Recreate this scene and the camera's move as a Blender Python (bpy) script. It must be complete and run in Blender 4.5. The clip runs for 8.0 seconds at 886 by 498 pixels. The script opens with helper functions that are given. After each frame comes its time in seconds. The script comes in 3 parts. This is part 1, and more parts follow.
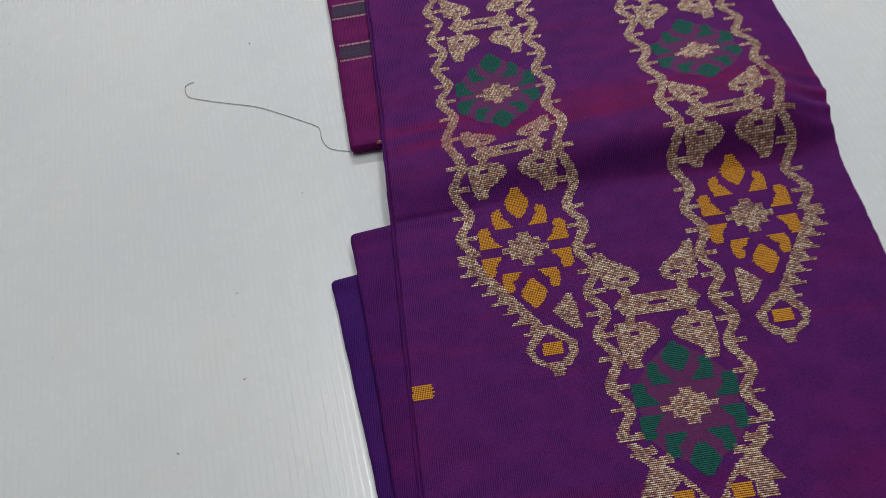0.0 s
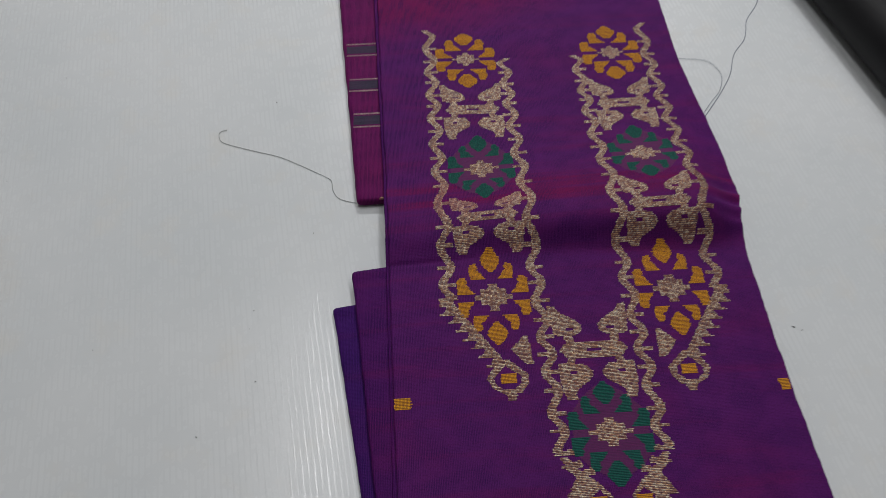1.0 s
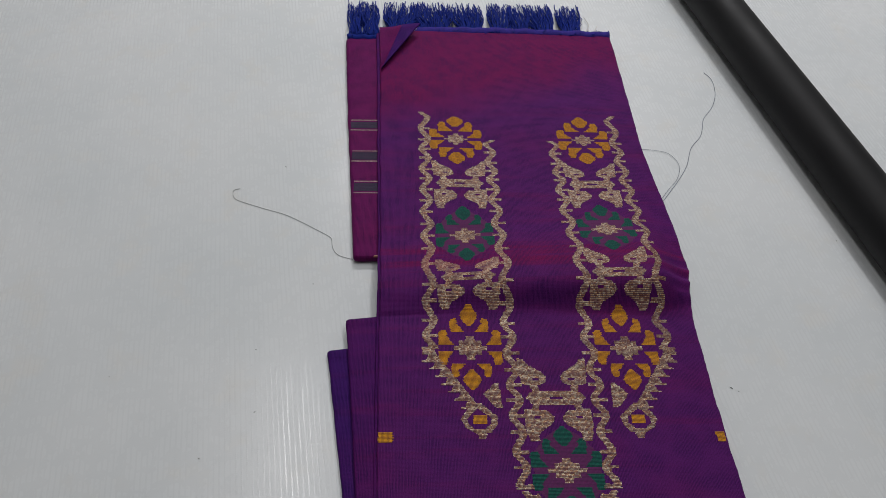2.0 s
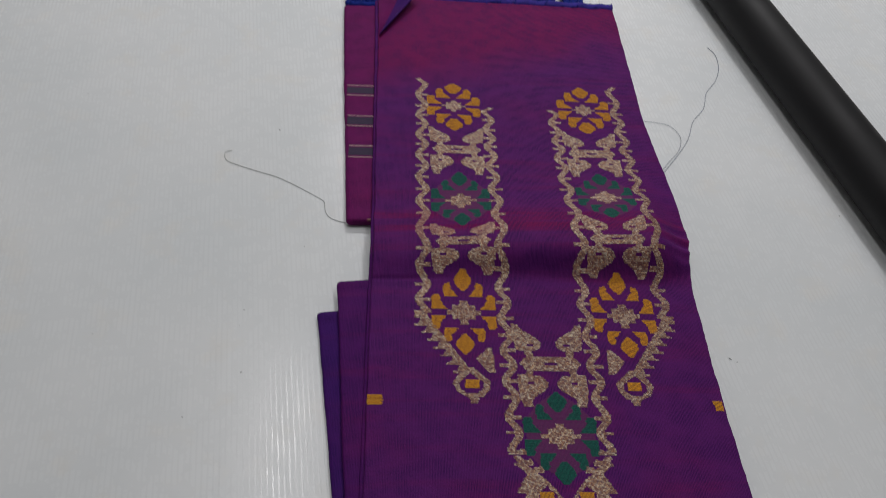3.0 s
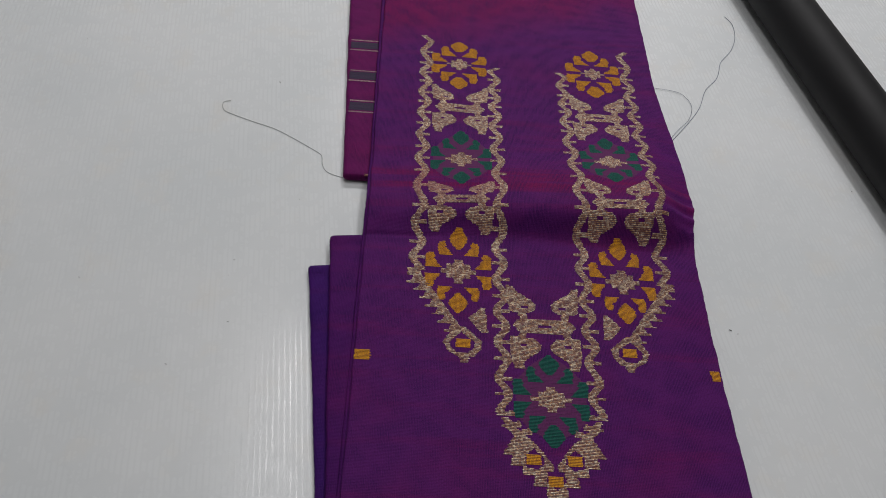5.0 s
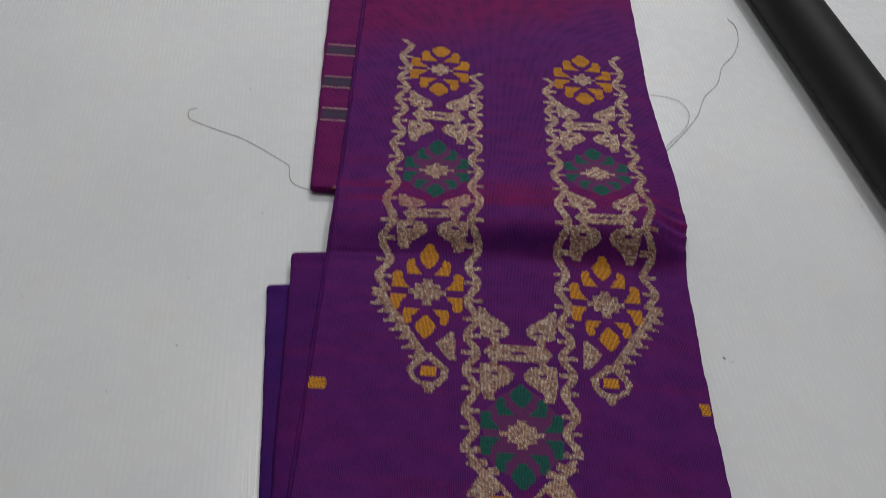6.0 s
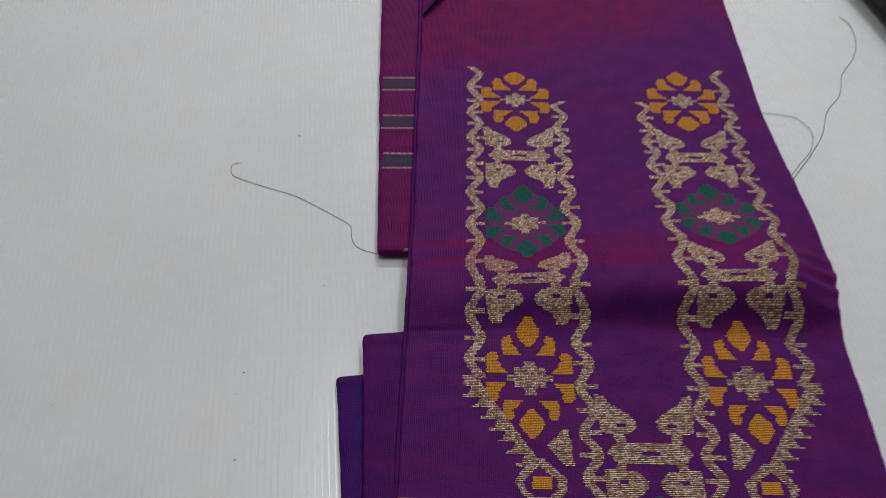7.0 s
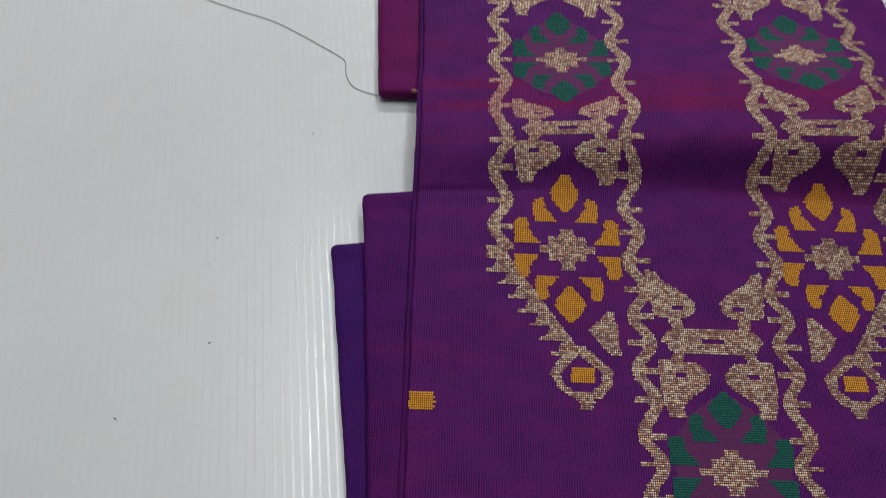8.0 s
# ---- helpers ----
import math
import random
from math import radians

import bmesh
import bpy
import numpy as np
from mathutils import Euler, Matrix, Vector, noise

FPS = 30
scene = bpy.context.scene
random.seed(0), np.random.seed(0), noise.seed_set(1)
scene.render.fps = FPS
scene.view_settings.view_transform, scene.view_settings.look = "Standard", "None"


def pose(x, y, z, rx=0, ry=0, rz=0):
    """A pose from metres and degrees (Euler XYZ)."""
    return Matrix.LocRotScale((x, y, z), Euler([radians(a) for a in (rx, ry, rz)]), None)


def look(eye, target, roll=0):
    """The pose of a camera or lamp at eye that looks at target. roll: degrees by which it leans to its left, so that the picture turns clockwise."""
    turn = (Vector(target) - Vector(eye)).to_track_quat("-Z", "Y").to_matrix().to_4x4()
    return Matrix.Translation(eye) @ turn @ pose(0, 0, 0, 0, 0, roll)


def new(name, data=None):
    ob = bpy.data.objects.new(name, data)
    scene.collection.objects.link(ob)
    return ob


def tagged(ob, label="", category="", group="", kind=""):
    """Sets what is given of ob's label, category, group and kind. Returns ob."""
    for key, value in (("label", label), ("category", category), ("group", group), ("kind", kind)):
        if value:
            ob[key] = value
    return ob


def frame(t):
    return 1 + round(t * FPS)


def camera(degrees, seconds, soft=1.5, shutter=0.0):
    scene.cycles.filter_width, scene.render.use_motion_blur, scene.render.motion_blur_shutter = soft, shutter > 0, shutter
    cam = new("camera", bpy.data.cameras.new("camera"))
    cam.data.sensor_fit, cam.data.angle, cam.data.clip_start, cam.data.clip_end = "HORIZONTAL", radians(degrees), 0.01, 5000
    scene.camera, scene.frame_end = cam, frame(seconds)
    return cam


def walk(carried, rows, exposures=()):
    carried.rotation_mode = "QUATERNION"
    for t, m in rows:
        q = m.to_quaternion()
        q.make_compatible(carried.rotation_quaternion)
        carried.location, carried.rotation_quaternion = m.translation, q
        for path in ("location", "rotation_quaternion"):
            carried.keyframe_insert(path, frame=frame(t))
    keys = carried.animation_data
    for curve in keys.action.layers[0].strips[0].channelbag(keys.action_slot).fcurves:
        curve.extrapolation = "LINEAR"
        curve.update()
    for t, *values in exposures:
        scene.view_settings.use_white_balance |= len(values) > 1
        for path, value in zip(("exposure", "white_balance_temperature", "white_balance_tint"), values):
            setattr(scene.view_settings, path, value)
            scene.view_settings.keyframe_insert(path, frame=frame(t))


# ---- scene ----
cam = camera(60.5, 8.0, 0.5, 0.4)
PATH = [
    (0, (-0.033, -0.091, 0.458), (-0.103, 0.911, -1.271), -12.4),
    (0.5, (-0.044, -0.108, 0.506), (-0.045, 0.911, -1.215), -6.3),
    (1, (-0.055, -0.151, 0.564), (0.005, 0.94, -1.111), -0.6),
    (1.5, (-0.056, -0.196, 0.613), (0.052, 0.979, -1.002), 2.6),
    (1.7, (-0.06, -0.202, 0.631), (0.06, 1.003, -0.961), 3.7),
    (2.8, (-0.068, -0.227, 0.608), (0.05, 1.03, -0.944), 5.4),
    (3, (-0.061, -0.226, 0.596), (0.066, 1.006, -0.975), 5.9),
    (3.5, (-0.049, -0.223, 0.58), (0.086, 0.954, -1.032), 6.1),
    (4, (-0.06, -0.221, 0.589), (0.076, 0.956, -1.022), 6.2),
    (4.5, (-0.073, -0.23, 0.591), (0.051, 0.956, -1.014), 6.5),
    (4.7, (-0.067, -0.234, 0.586), (0.055, 0.955, -1.017), 7.3),
    (5.8, (0.007, -0.218, 0.528), (0.045, 0.995, -1.062), 5.2),
    (6, (0.001, -0.195, 0.537), (0.043, 1.016, -1.055), 5.3),
    (6.5, (-0.021, -0.13, 0.556), (-0.012, 1.092, -1.027), 1.8),
    (7, (-0.043, -0.091, 0.48), (-0.096, 1.127, -1.105), -1.3),
    (7.5, (-0.059, -0.057, 0.425), (-0.107, 1.003, -1.271), -1.0),
    (8, (-0.066, -0.039, 0.394), (-0.067, 0.87, -1.388), 1.6),
]
walk(cam, [(t, look(eye, target, roll)) for t, eye, target, roll in PATH],
     [(0.0, -0.05, 6500, 10), (0.5, -0.20, 6530, 10.6), (1.5, -0.35, 6530, 10.6), (2.8, -0.35, 6600, 12), (4.5, -0.32, 6620, 12), (6.5, -0.35, 6600, 12), (7.0, -0.27, 6560, 11.4), (8.0, -0.03, 6500, 10)])

# ---- light: ceiling tubes of a shop, over and beyond the table ----
scene.view_settings.exposure = 0.0
world = bpy.data.worlds.new("room_air")
scene.world = world
world.use_nodes = True
world.node_tree.nodes["Background"].inputs[0].default_value = (0.9, 0.95, 1.0, 1)
world.node_tree.nodes["Background"].inputs[1].default_value = 0.05


def tube_lamp(x, y, z, power, turn=0, length=1.1, width=0.12):
    data = bpy.data.lights.new("tube_light", "AREA")
    data.shape, data.size, data.size_y = "RECTANGLE", length, width
    data.energy, data.color = power, (0.965, 0.97, 0.985)
    ob = new("tube_light", data)
    ob.matrix_world = pose(x, y, z, 0, 0, turn)
    return ob


LAMPS = [(0.35, 2.25, 1.93, 36, 0), (0.64, 0.55, 1.93, 9.6, 104), (-0.42, 0.68, 1.93, 8.0, 90)]
for x, y, z, power, turn in LAMPS:
    tube_lamp(x, y, z, power, turn)


# ---- materials ----
def nodes_of(name):
    mat = bpy.data.materials.new(name)
    mat.use_nodes = True
    tree = mat.node_tree
    return mat, tree, tree.nodes["Principled BSDF"]


class Graph:
    """Short calls for node trees."""

    def __init__(self, tree):
        self.tree = tree

    def node(self, kind, **values):
        n = self.tree.nodes.new(kind)
        for key, value in values.items():
            setattr(n, key, value)
        return n

    def put(self, socket, value):
        if isinstance(value, bpy.types.NodeSocket):
            self.tree.links.new(value, socket)
        else:
            socket.default_value = value

    def math(self, op, a, b=0.0, c=0.0, clamp=False):
        n = self.node("ShaderNodeMath", operation=op, use_clamp=clamp)
        for s, v in zip(n.inputs, (a, b, c)):
            self.put(s, v)
        return n.outputs[0]

    def place(self, scale=(1, 1, 1), turn=0.0, move=(0, 0, 0)):
        g = self.node("ShaderNodeNewGeometry")
        m = self.node("ShaderNodeMapping")
        m.inputs["Scale"].default_value = scale
        m.inputs["Rotation"].default_value = (0, 0, radians(turn))
        m.inputs["Location"].default_value = move
        self.put(m.inputs[0], g.outputs["Position"])
        return m.outputs[0]

    def noise(self, vector, scale, detail=3.0, rough=0.55):
        n = self.node("ShaderNodeTexNoise")
        self.put(n.inputs["Vector"], vector)
        n.inputs["Scale"].default_value, n.inputs["Detail"].default_value = scale, detail
        n.inputs["Roughness"].default_value = rough
        return n.outputs["Fac"]

    def axes(self, vector):
        n = self.node("ShaderNodeSeparateXYZ")
        self.put(n.inputs[0], vector)
        return n.outputs

    def span(self, value, a, b, c=0.0, d=1.0, smooth=True):
        n = self.node("ShaderNodeMapRange", interpolation_type="SMOOTHSTEP" if smooth else "LINEAR")
        for s, v in zip(n.inputs, (value, a, b, c, d)):
            self.put(s, v)
        return n.outputs[0]

    def gap(self, y, pitch, low, high, amount):
        """The dark gap between one weft row and the next."""
        return self.span(self.math("COSINE", self.math("MULTIPLY", y, 2 * math.pi / pitch)), low, high, 0.0, amount)

    def mix(self, f, a, b, blend="MIX"):
        n = self.node("ShaderNodeMix", data_type="RGBA", blend_type=blend)
        self.put(n.inputs[0], f)
        self.put(n.inputs[6], a)
        self.put(n.inputs[7], b)
        return n.outputs[2]

    def bump(self, height, strength, distance, normal=None):
        n = self.node("ShaderNodeBump")
        n.inputs["Strength"].default_value, n.inputs["Distance"].default_value = strength, distance
        self.put(n.inputs["Height"], height)
        if normal is not None:
            self.put(n.inputs["Normal"], normal)
        return n.outputs[0]


def table_material():
    mat, tree, bsdf = nodes_of("white_ribbed_sheet")
    g = Graph(tree)
    p = g.place(turn=-8)
    x, y, _ = g.axes(p)
    warp = g.math("MULTIPLY", g.noise(p, 30, 2), 0.0016)
    rib = g.math("SINE", g.math("MULTIPLY", g.math("ADD", x, warp), 2 * math.pi / 0.0046))
    bead = g.math("SINE", g.math("MULTIPLY", y, 2 * math.pi / 0.0017))
    fine = g.noise(g.place((900, 250, 1), -8), 1.0, 2)
    broad = g.noise(p, 5.0, 4)
    patch = g.noise(p, 22.0, 3)
    tone = g.mix(g.span(broad, 0.3, 0.7), (0.70, 0.73, 0.74, 1), (0.76, 0.78, 0.785, 1))
    tone = g.mix(g.span(patch, 0.52, 0.75, 0.0, 0.5), tone, (0.755, 0.745, 0.71, 1))
    line = g.math("MULTIPLY", g.span(rib, 0.35, 1.0), g.span(g.noise(g.place((160, 6, 1), -8), 1.0, 1), 0.35, 0.60, 0.25, 1.0))
    tone = g.mix(g.math("MULTIPLY", line, 0.015), tone, (0.60, 0.63, 0.64, 1))
    g.put(bsdf.inputs["Base Color"], tone)
    rough = g.math("ADD", g.span(g.noise(p, 60, 3), 0.3, 0.7, 0.25, 0.30), g.math("MULTIPLY", line, -0.16))
    g.put(bsdf.inputs["Roughness"], rough)
    bsdf.inputs["Specular IOR Level"].default_value = 0.42
    h = g.math("MULTIPLY", line, g.math("ADD", 0.65, g.math("MULTIPLY", bead, 0.35)))
    h = g.math("ADD", h, g.math("MULTIPLY", fine, 0.10))
    g.put(bsdf.inputs["Normal"], g.bump(h, 1.0, 0.000014))
    return mat


def silk_material(name, purple, magenta, bands=True):
    """Shot silk: blue-purple warp, magenta weft that comes and goes in streaks; far-end sheen is painted in."""
    mat, tree, bsdf = nodes_of(name)
    g = Graph(tree)
    p = g.place()
    x, y, _ = g.axes(p)
    streak = g.noise(g.place((3.5, 70, 1)), 1.0, 4, 0.6)
    cloud = g.noise(g.place((9, 13, 1)), 1.0, 2)
    red = g.math("ADD", g.span(streak, 0.46, 0.74, 0.0, 0.36), g.span(cloud, 0.45, 0.75, 0.0, 0.25))
    if bands:
        # magenta at the far end: the silk's angle-dependent sheen, set into the base colour
        top = g.span(g.math("ADD", y, g.math("ADD", g.math("MULTIPLY", x, -0.28), g.math("MULTIPLY", cloud, 0.10))), 0.505, 0.595, 0, 0.85)
        mid = g.math("MULTIPLY", g.span(y, 0.222, 0.250), g.span(y, 0.262, 0.295, 1, 0))
        mid = g.math("MULTIPLY", mid, g.span(streak, 0.36, 0.62, 0.1, 0.95))
        red = g.math("MAXIMUM", red, g.math("MAXIMUM", top, mid))
    wander = g.math("MULTIPLY", g.noise(g.place((260, 60, 1)), 1.0, 2), 0.0014)
    warp = g.math("SINE", g.math("MULTIPLY", g.math("ADD", x, wander), 2 * math.pi / 0.00122))
    weft = g.math("SINE", g.math("MULTIPLY", y, 2 * math.pi / 0.00112))
    slub = g.noise(g.place((820, 70, 1)), 1.0, 2)
    patchy = g.span(g.noise(g.place((45, 60, 1)), 1.0, 3), 0.35, 0.65, 0.35, 1.0)
    tone = g.mix(red, purple, magenta)
    rib = g.math("MULTIPLY", g.span(g.math("ADD", warp, g.math("MULTIPLY", slub, 0.9)), 0.0, 1.2, 0.0, 0.92), patchy)
    tone = g.mix(rib, tone, tuple(c * k for c, k in zip(purple[:3], (0.26, 0.36, 0.48))) + (1,))
    tone = g.mix(g.span(g.math("MULTIPLY", warp, weft), 0.2, 0.9, 0, 0.28), tone, tuple(c * k for c, k in zip(purple[:3], (0.8, 1.3, 1.45))) + (1,))
    grain = g.noise(g.place((1100, 700, 1)), 1.0, 2, 0.7)
    tone = g.mix(g.span(grain, 0.46, 0.68, 0.0, 0.50), tone, tuple(c * 0.30 for c in purple[:3]) + (1,))
    g.put(bsdf.inputs["Base Color"], tone)
    bsdf.inputs["Roughness"].default_value = 0.58
    bsdf.inputs["Specular IOR Level"].default_value = 0.05
    bsdf.inputs["Sheen Weight"].default_value = 0.01
    bsdf.inputs["Sheen Roughness"].default_value = 0.4
    bsdf.inputs["Sheen Tint"].default_value = (0.45, 0.25, 0.9, 1)
    h = g.math("ADD", g.math("MULTIPLY", warp, 0.5), g.math("MULTIPLY", weft, 0.35))
    g.put(bsdf.inputs["Normal"], g.bump(h, 0.6, 0.00014))
    return mat


def zari_material():
    """Metal-wrapped thread: pale gold broken by the binding warp; glints are in the colour."""
    mat, tree, bsdf = nodes_of("zari_gold")
    g = Graph(tree)
    p = g.place()
    x, y, _ = g.axes(p)
    cells = g.node("ShaderNodeCombineXYZ")
    g.put(cells.inputs[0], g.math("FLOOR", g.math("DIVIDE", x, 0.00105)))
    g.put(cells.inputs[1], g.math("FLOOR", g.math("DIVIDE", y, 0.00118)))
    v = g.node("ShaderNodeTexWhiteNoise", noise_dimensions="2D")
    g.put(v.inputs["Vector"], cells.outputs[0])
    cell = g.axes(v.outputs["Color"])
    bind = g.span(g.math("SINE", g.math("MULTIPLY", x, 2 * math.pi / 0.00105)), 0.25, 0.80)
    runs = g.node("ShaderNodeCombineXYZ")
    g.put(runs.inputs[0], g.math("FLOOR", g.math("DIVIDE", x, 0.0021)))
    g.put(runs.inputs[1], g.math("FLOOR", g.math("DIVIDE", y, 0.00118)))
    r = g.node("ShaderNodeTexWhiteNoise", noise_dimensions="2D")
    g.put(r.inputs["Vector"], runs.outputs[0])
    tone = g.mix(g.math("POWER", cell[0], 1.3), (0.46, 0.205, 0.088, 1), (1.0, 0.68, 0.36, 1))
    # pale cells and runs against dull clumps paint the metal's sparkle
    tone = g.mix(g.span(cell[1], 0.70, 0.76), tone, (1.0, 0.90, 0.66, 1))
    tone = g.mix(g.span(r.outputs["Value"], 0.50, 0.25, 0.0, 0.65), tone, (0.18, 0.070, 0.042, 1))
    tone = g.mix(g.span(r.outputs["Value"], 0.74, 0.78, 0.0, 0.60), tone, (1.0, 0.86, 0.60, 1))
    lump = g.span(g.noise(g.place((200, 260, 1)), 1.0, 1), 0.48, 0.62, 0.0, 0.40)
    tone = g.mix(lump, tone, (0.24, 0.10, 0.065, 1))
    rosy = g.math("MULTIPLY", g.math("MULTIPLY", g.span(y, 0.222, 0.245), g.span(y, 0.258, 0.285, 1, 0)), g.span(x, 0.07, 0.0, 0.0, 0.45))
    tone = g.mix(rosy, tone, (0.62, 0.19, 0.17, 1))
    tone = g.mix(g.math("MULTIPLY", bind, 0.92), tone, (0.085, 0.016, 0.075, 1))
    tone = g.mix(g.gap(y, 0.00118, 0.25, 0.75, 0.92), tone, (0.070, 0.013, 0.060, 1))
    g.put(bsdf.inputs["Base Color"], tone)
    g.put(bsdf.inputs["Metallic"], g.span(bind, 0, 1, 0.20, 0.0))
    bsdf.inputs["Roughness"].default_value = 0.40
    bsdf.inputs["Specular IOR Level"].default_value = 0.35
    g.put(bsdf.inputs["Normal"], g.bump(cell[2], 0.9, 0.0005))
    return mat


def thread_material(name, colour, dark, rough=0.75, pitch=0.00105, bind_dark=(0.10, 0.02, 0.09, 1), amount=0.45):
    mat, tree, bsdf = nodes_of(name)
    g = Graph(tree)
    p = g.place()
    x, y, _ = g.axes(p)
    bind = g.span(g.math("SINE", g.math("MULTIPLY", x, 2 * math.pi / pitch)), 0.15, 0.75, 0, amount)
    tone = g.mix(g.span(g.noise(g.place((900, 300, 1)), 1.0, 2), 0.3, 0.7), dark, colour)
    tone = g.mix(bind, tone, bind_dark)
    g.put(bsdf.inputs["Base Color"], g.mix(g.gap(y, 0.00118, 0.25, 0.80, amount), tone, bind_dark))
    bsdf.inputs["Roughness"].default_value = rough
    bsdf.inputs["Specular IOR Level"].default_value = 0.3
    g.put(bsdf.inputs["Normal"], g.bump(g.math("SUBTRACT", 1.0, bind), 0.5, 0.0002))
    return mat


def plain_material(name, colour, rough=0.6, spec=0.4, spread=0.15, scale=30.0, metal=0.0, bump=0.0):
    mat, tree, bsdf = nodes_of(name)
    g = Graph(tree)
    n = g.noise(g.place(), scale, 4)
    tone = g.mix(n, tuple(c * (1 - spread) for c in colour) + (1,), tuple(min(1, c * (1 + spread)) for c in colour) + (1,))
    g.put(bsdf.inputs["Base Color"], tone)
    g.put(bsdf.inputs["Roughness"], g.span(n, 0.3, 0.7, rough - 0.05, rough + 0.05))
    bsdf.inputs["Specular IOR Level"].default_value = spec
    bsdf.inputs["Metallic"].default_value = metal
    if bump:
        g.put(bsdf.inputs["Normal"], g.bump(g.noise(g.place(), scale * 12, 3), 0.4, bump))
    return mat


TABLE = table_material()
SILK = silk_material("shot_silk_purple", (0.118, 0.0150, 0.148, 1), (0.216, 0.0074, 0.075, 1))
SILK_UNDER = silk_material("shot_silk_under", (0.096, 0.0110, 0.135, 1), (0.200, 0.011, 0.092, 1), bands=False)
SILK_LOW = silk_material("shot_silk_blue", (0.066, 0.0115, 0.150, 1), (0.120, 0.011, 0.110, 1), bands=False)
SILK_END = silk_material("shot_silk_magenta", (0.170, 0.0115, 0.112, 1), (0.222, 0.0115, 0.102, 1), bands=False)
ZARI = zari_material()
YELLOW = thread_material("mustard_thread", (0.98, 0.475, 0.018, 1), (0.80, 0.355, 0.011, 1), bind_dark=(0.15, 0.035, 0.03, 1), amount=0.88)
GREEN = thread_material("teal_thread", (0.004, 0.150, 0.105, 1), (0.003, 0.100, 0.074, 1), bind_dark=(0.010, 0.022, 0.04, 1), amount=0.6)
PINK = thread_material("magenta_thread", (0.140, 0.011, 0.105, 1), (0.10, 0.010, 0.10, 1), amount=0.8)
SLATE = thread_material("slate_band", (0.028, 0.036, 0.062, 1), (0.018, 0.022, 0.042, 1))
BLUE = plain_material("royal_blue_thread", (0.006, 0.020, 0.21), 0.8, 0.15, 0.5, 260)
BLUE_HEM = plain_material("blue_hem_thread", (0.040, 0.026, 0.24), 0.8, 0.15, 0.6, 220, bump=0.0004)
BLACK = plain_material("black_plastic", (0.010, 0.010, 0.011), 0.55, 0.22, 0.25, 14, bump=0.00004)
LINT = plain_material("dark_lint", (0.16, 0.16, 0.165), 0.9, 0.2)
PALE_ZARI = thread_material("pale_zari", (0.80, 0.62, 0.56, 1), (0.45, 0.28, 0.26, 1), 0.4, amount=0.7)
GREY_THREAD = plain_material("grey_thread", (0.29, 0.30, 0.30), 0.7, 0.3, 0.5, 120)
BLUE_THREAD = plain_material("blue_grey_thread", (0.19, 0.21, 0.28), 0.7, 0.3, 0.6, 60)
WHITE_THREAD = plain_material("white_thread", (0.7, 0.66, 0.62), 0.7, 0.3)
WALL = plain_material("white_wall_paint", (0.74, 0.74, 0.73), 0.8, 0.3, 0.03, 3)
FLOOR = plain_material("grey_floor_tile", (0.40, 0.39, 0.37), 0.45, 0.4, 0.15, 4)
METAL = plain_material("grey_steel", (0.35, 0.36, 0.37), 0.4, 0.5, 0.1, 20, 0.8)


# ---- mesh helpers ----
def mesh_of(name, verts, faces, mat, smooth=True):
    me = bpy.data.meshes.new(name)
    me.from_pydata(verts, [], faces)
    me.materials.append(mat)
    if smooth:
        me.polygons.foreach_set("use_smooth", [True] * len(me.polygons))
    me.update()
    return me


def part(name, me, parent=None, label=""):
    ob = new(name, me)
    if parent is not None:
        ob.parent = parent
    return tagged(ob, label=label)


def box_mesh(name, x0, x1, y0, y1, z0, z1, mat, bevel=0.0):
    bm = bmesh.new()
    bmesh.ops.create_cube(bm, size=1.0)
    for v in bm.verts:
        v.co = ((x0 + x1) / 2 + v.co.x * (x1 - x0), (y0 + y1) / 2 + v.co.y * (y1 - y0), (z0 + z1) / 2 + v.co.z * (z1 - z0))
    if bevel:
        bmesh.ops.bevel(bm, geom=bm.edges[:], offset=bevel, segments=3, affect="EDGES", profile=0.5)
    me = bpy.data.meshes.new(name)
    bm.to_mesh(me)
    bm.free()
    me.materials.append(mat)
    return me


def tube_mesh(name, points, radius, mat, sides=6, taper=1.0):
    """A round thread along points; radius shrinks to taper times at the end."""
    verts, faces = [], []
    n = len(points)
    pts = [Vector(p) for p in points]
    for i, p in enumerate(pts):
        d = (pts[min(i + 1, n - 1)] - pts[max(i - 1, 0)]).normalized()
        side = d.cross(Vector((0, 0, 1)))
        side = side.normalized() if side.length > 1e-6 else Vector((1, 0, 0))
        up = side.cross(d)
        r = radius * (1 + (taper - 1) * i / (n - 1))
        for k in range(sides):
            a = 2 * math.pi * k / sides
            verts.append(p + side * (r * math.cos(a)) + up * (r * math.sin(a)))
    for i in range(n - 1):
        for k in range(sides):
            a, b = i * sides + k, i * sides + (k + 1) % sides
            faces.append((a, b, b + sides, a + sides))
    faces += [tuple(range(sides))[::-1], tuple(range((n - 1) * sides, n * sides))]
    return mesh_of(name, verts, faces, mat)


def smooth_line(points, steps=6):
    """Catmull-Rom curve through a few points."""
    pts = [Vector(p) for p in points]
    pts = [2 * pts[0] - pts[1]] + pts + [2 * pts[-1] - pts[-2]]
    out = []
    for i in range(1, len(pts) - 2):
        a, b, c, d = pts[i - 1:i + 3]
        for k in range(steps):
            t = k / steps
            out.append(0.5 * (2 * b + (c - a) * t + (2 * a - 5 * b + 4 * c - d) * t * t + (3 * b - a - 3 * c + d) * t ** 3))
    out.append(pts[-2])
    return out


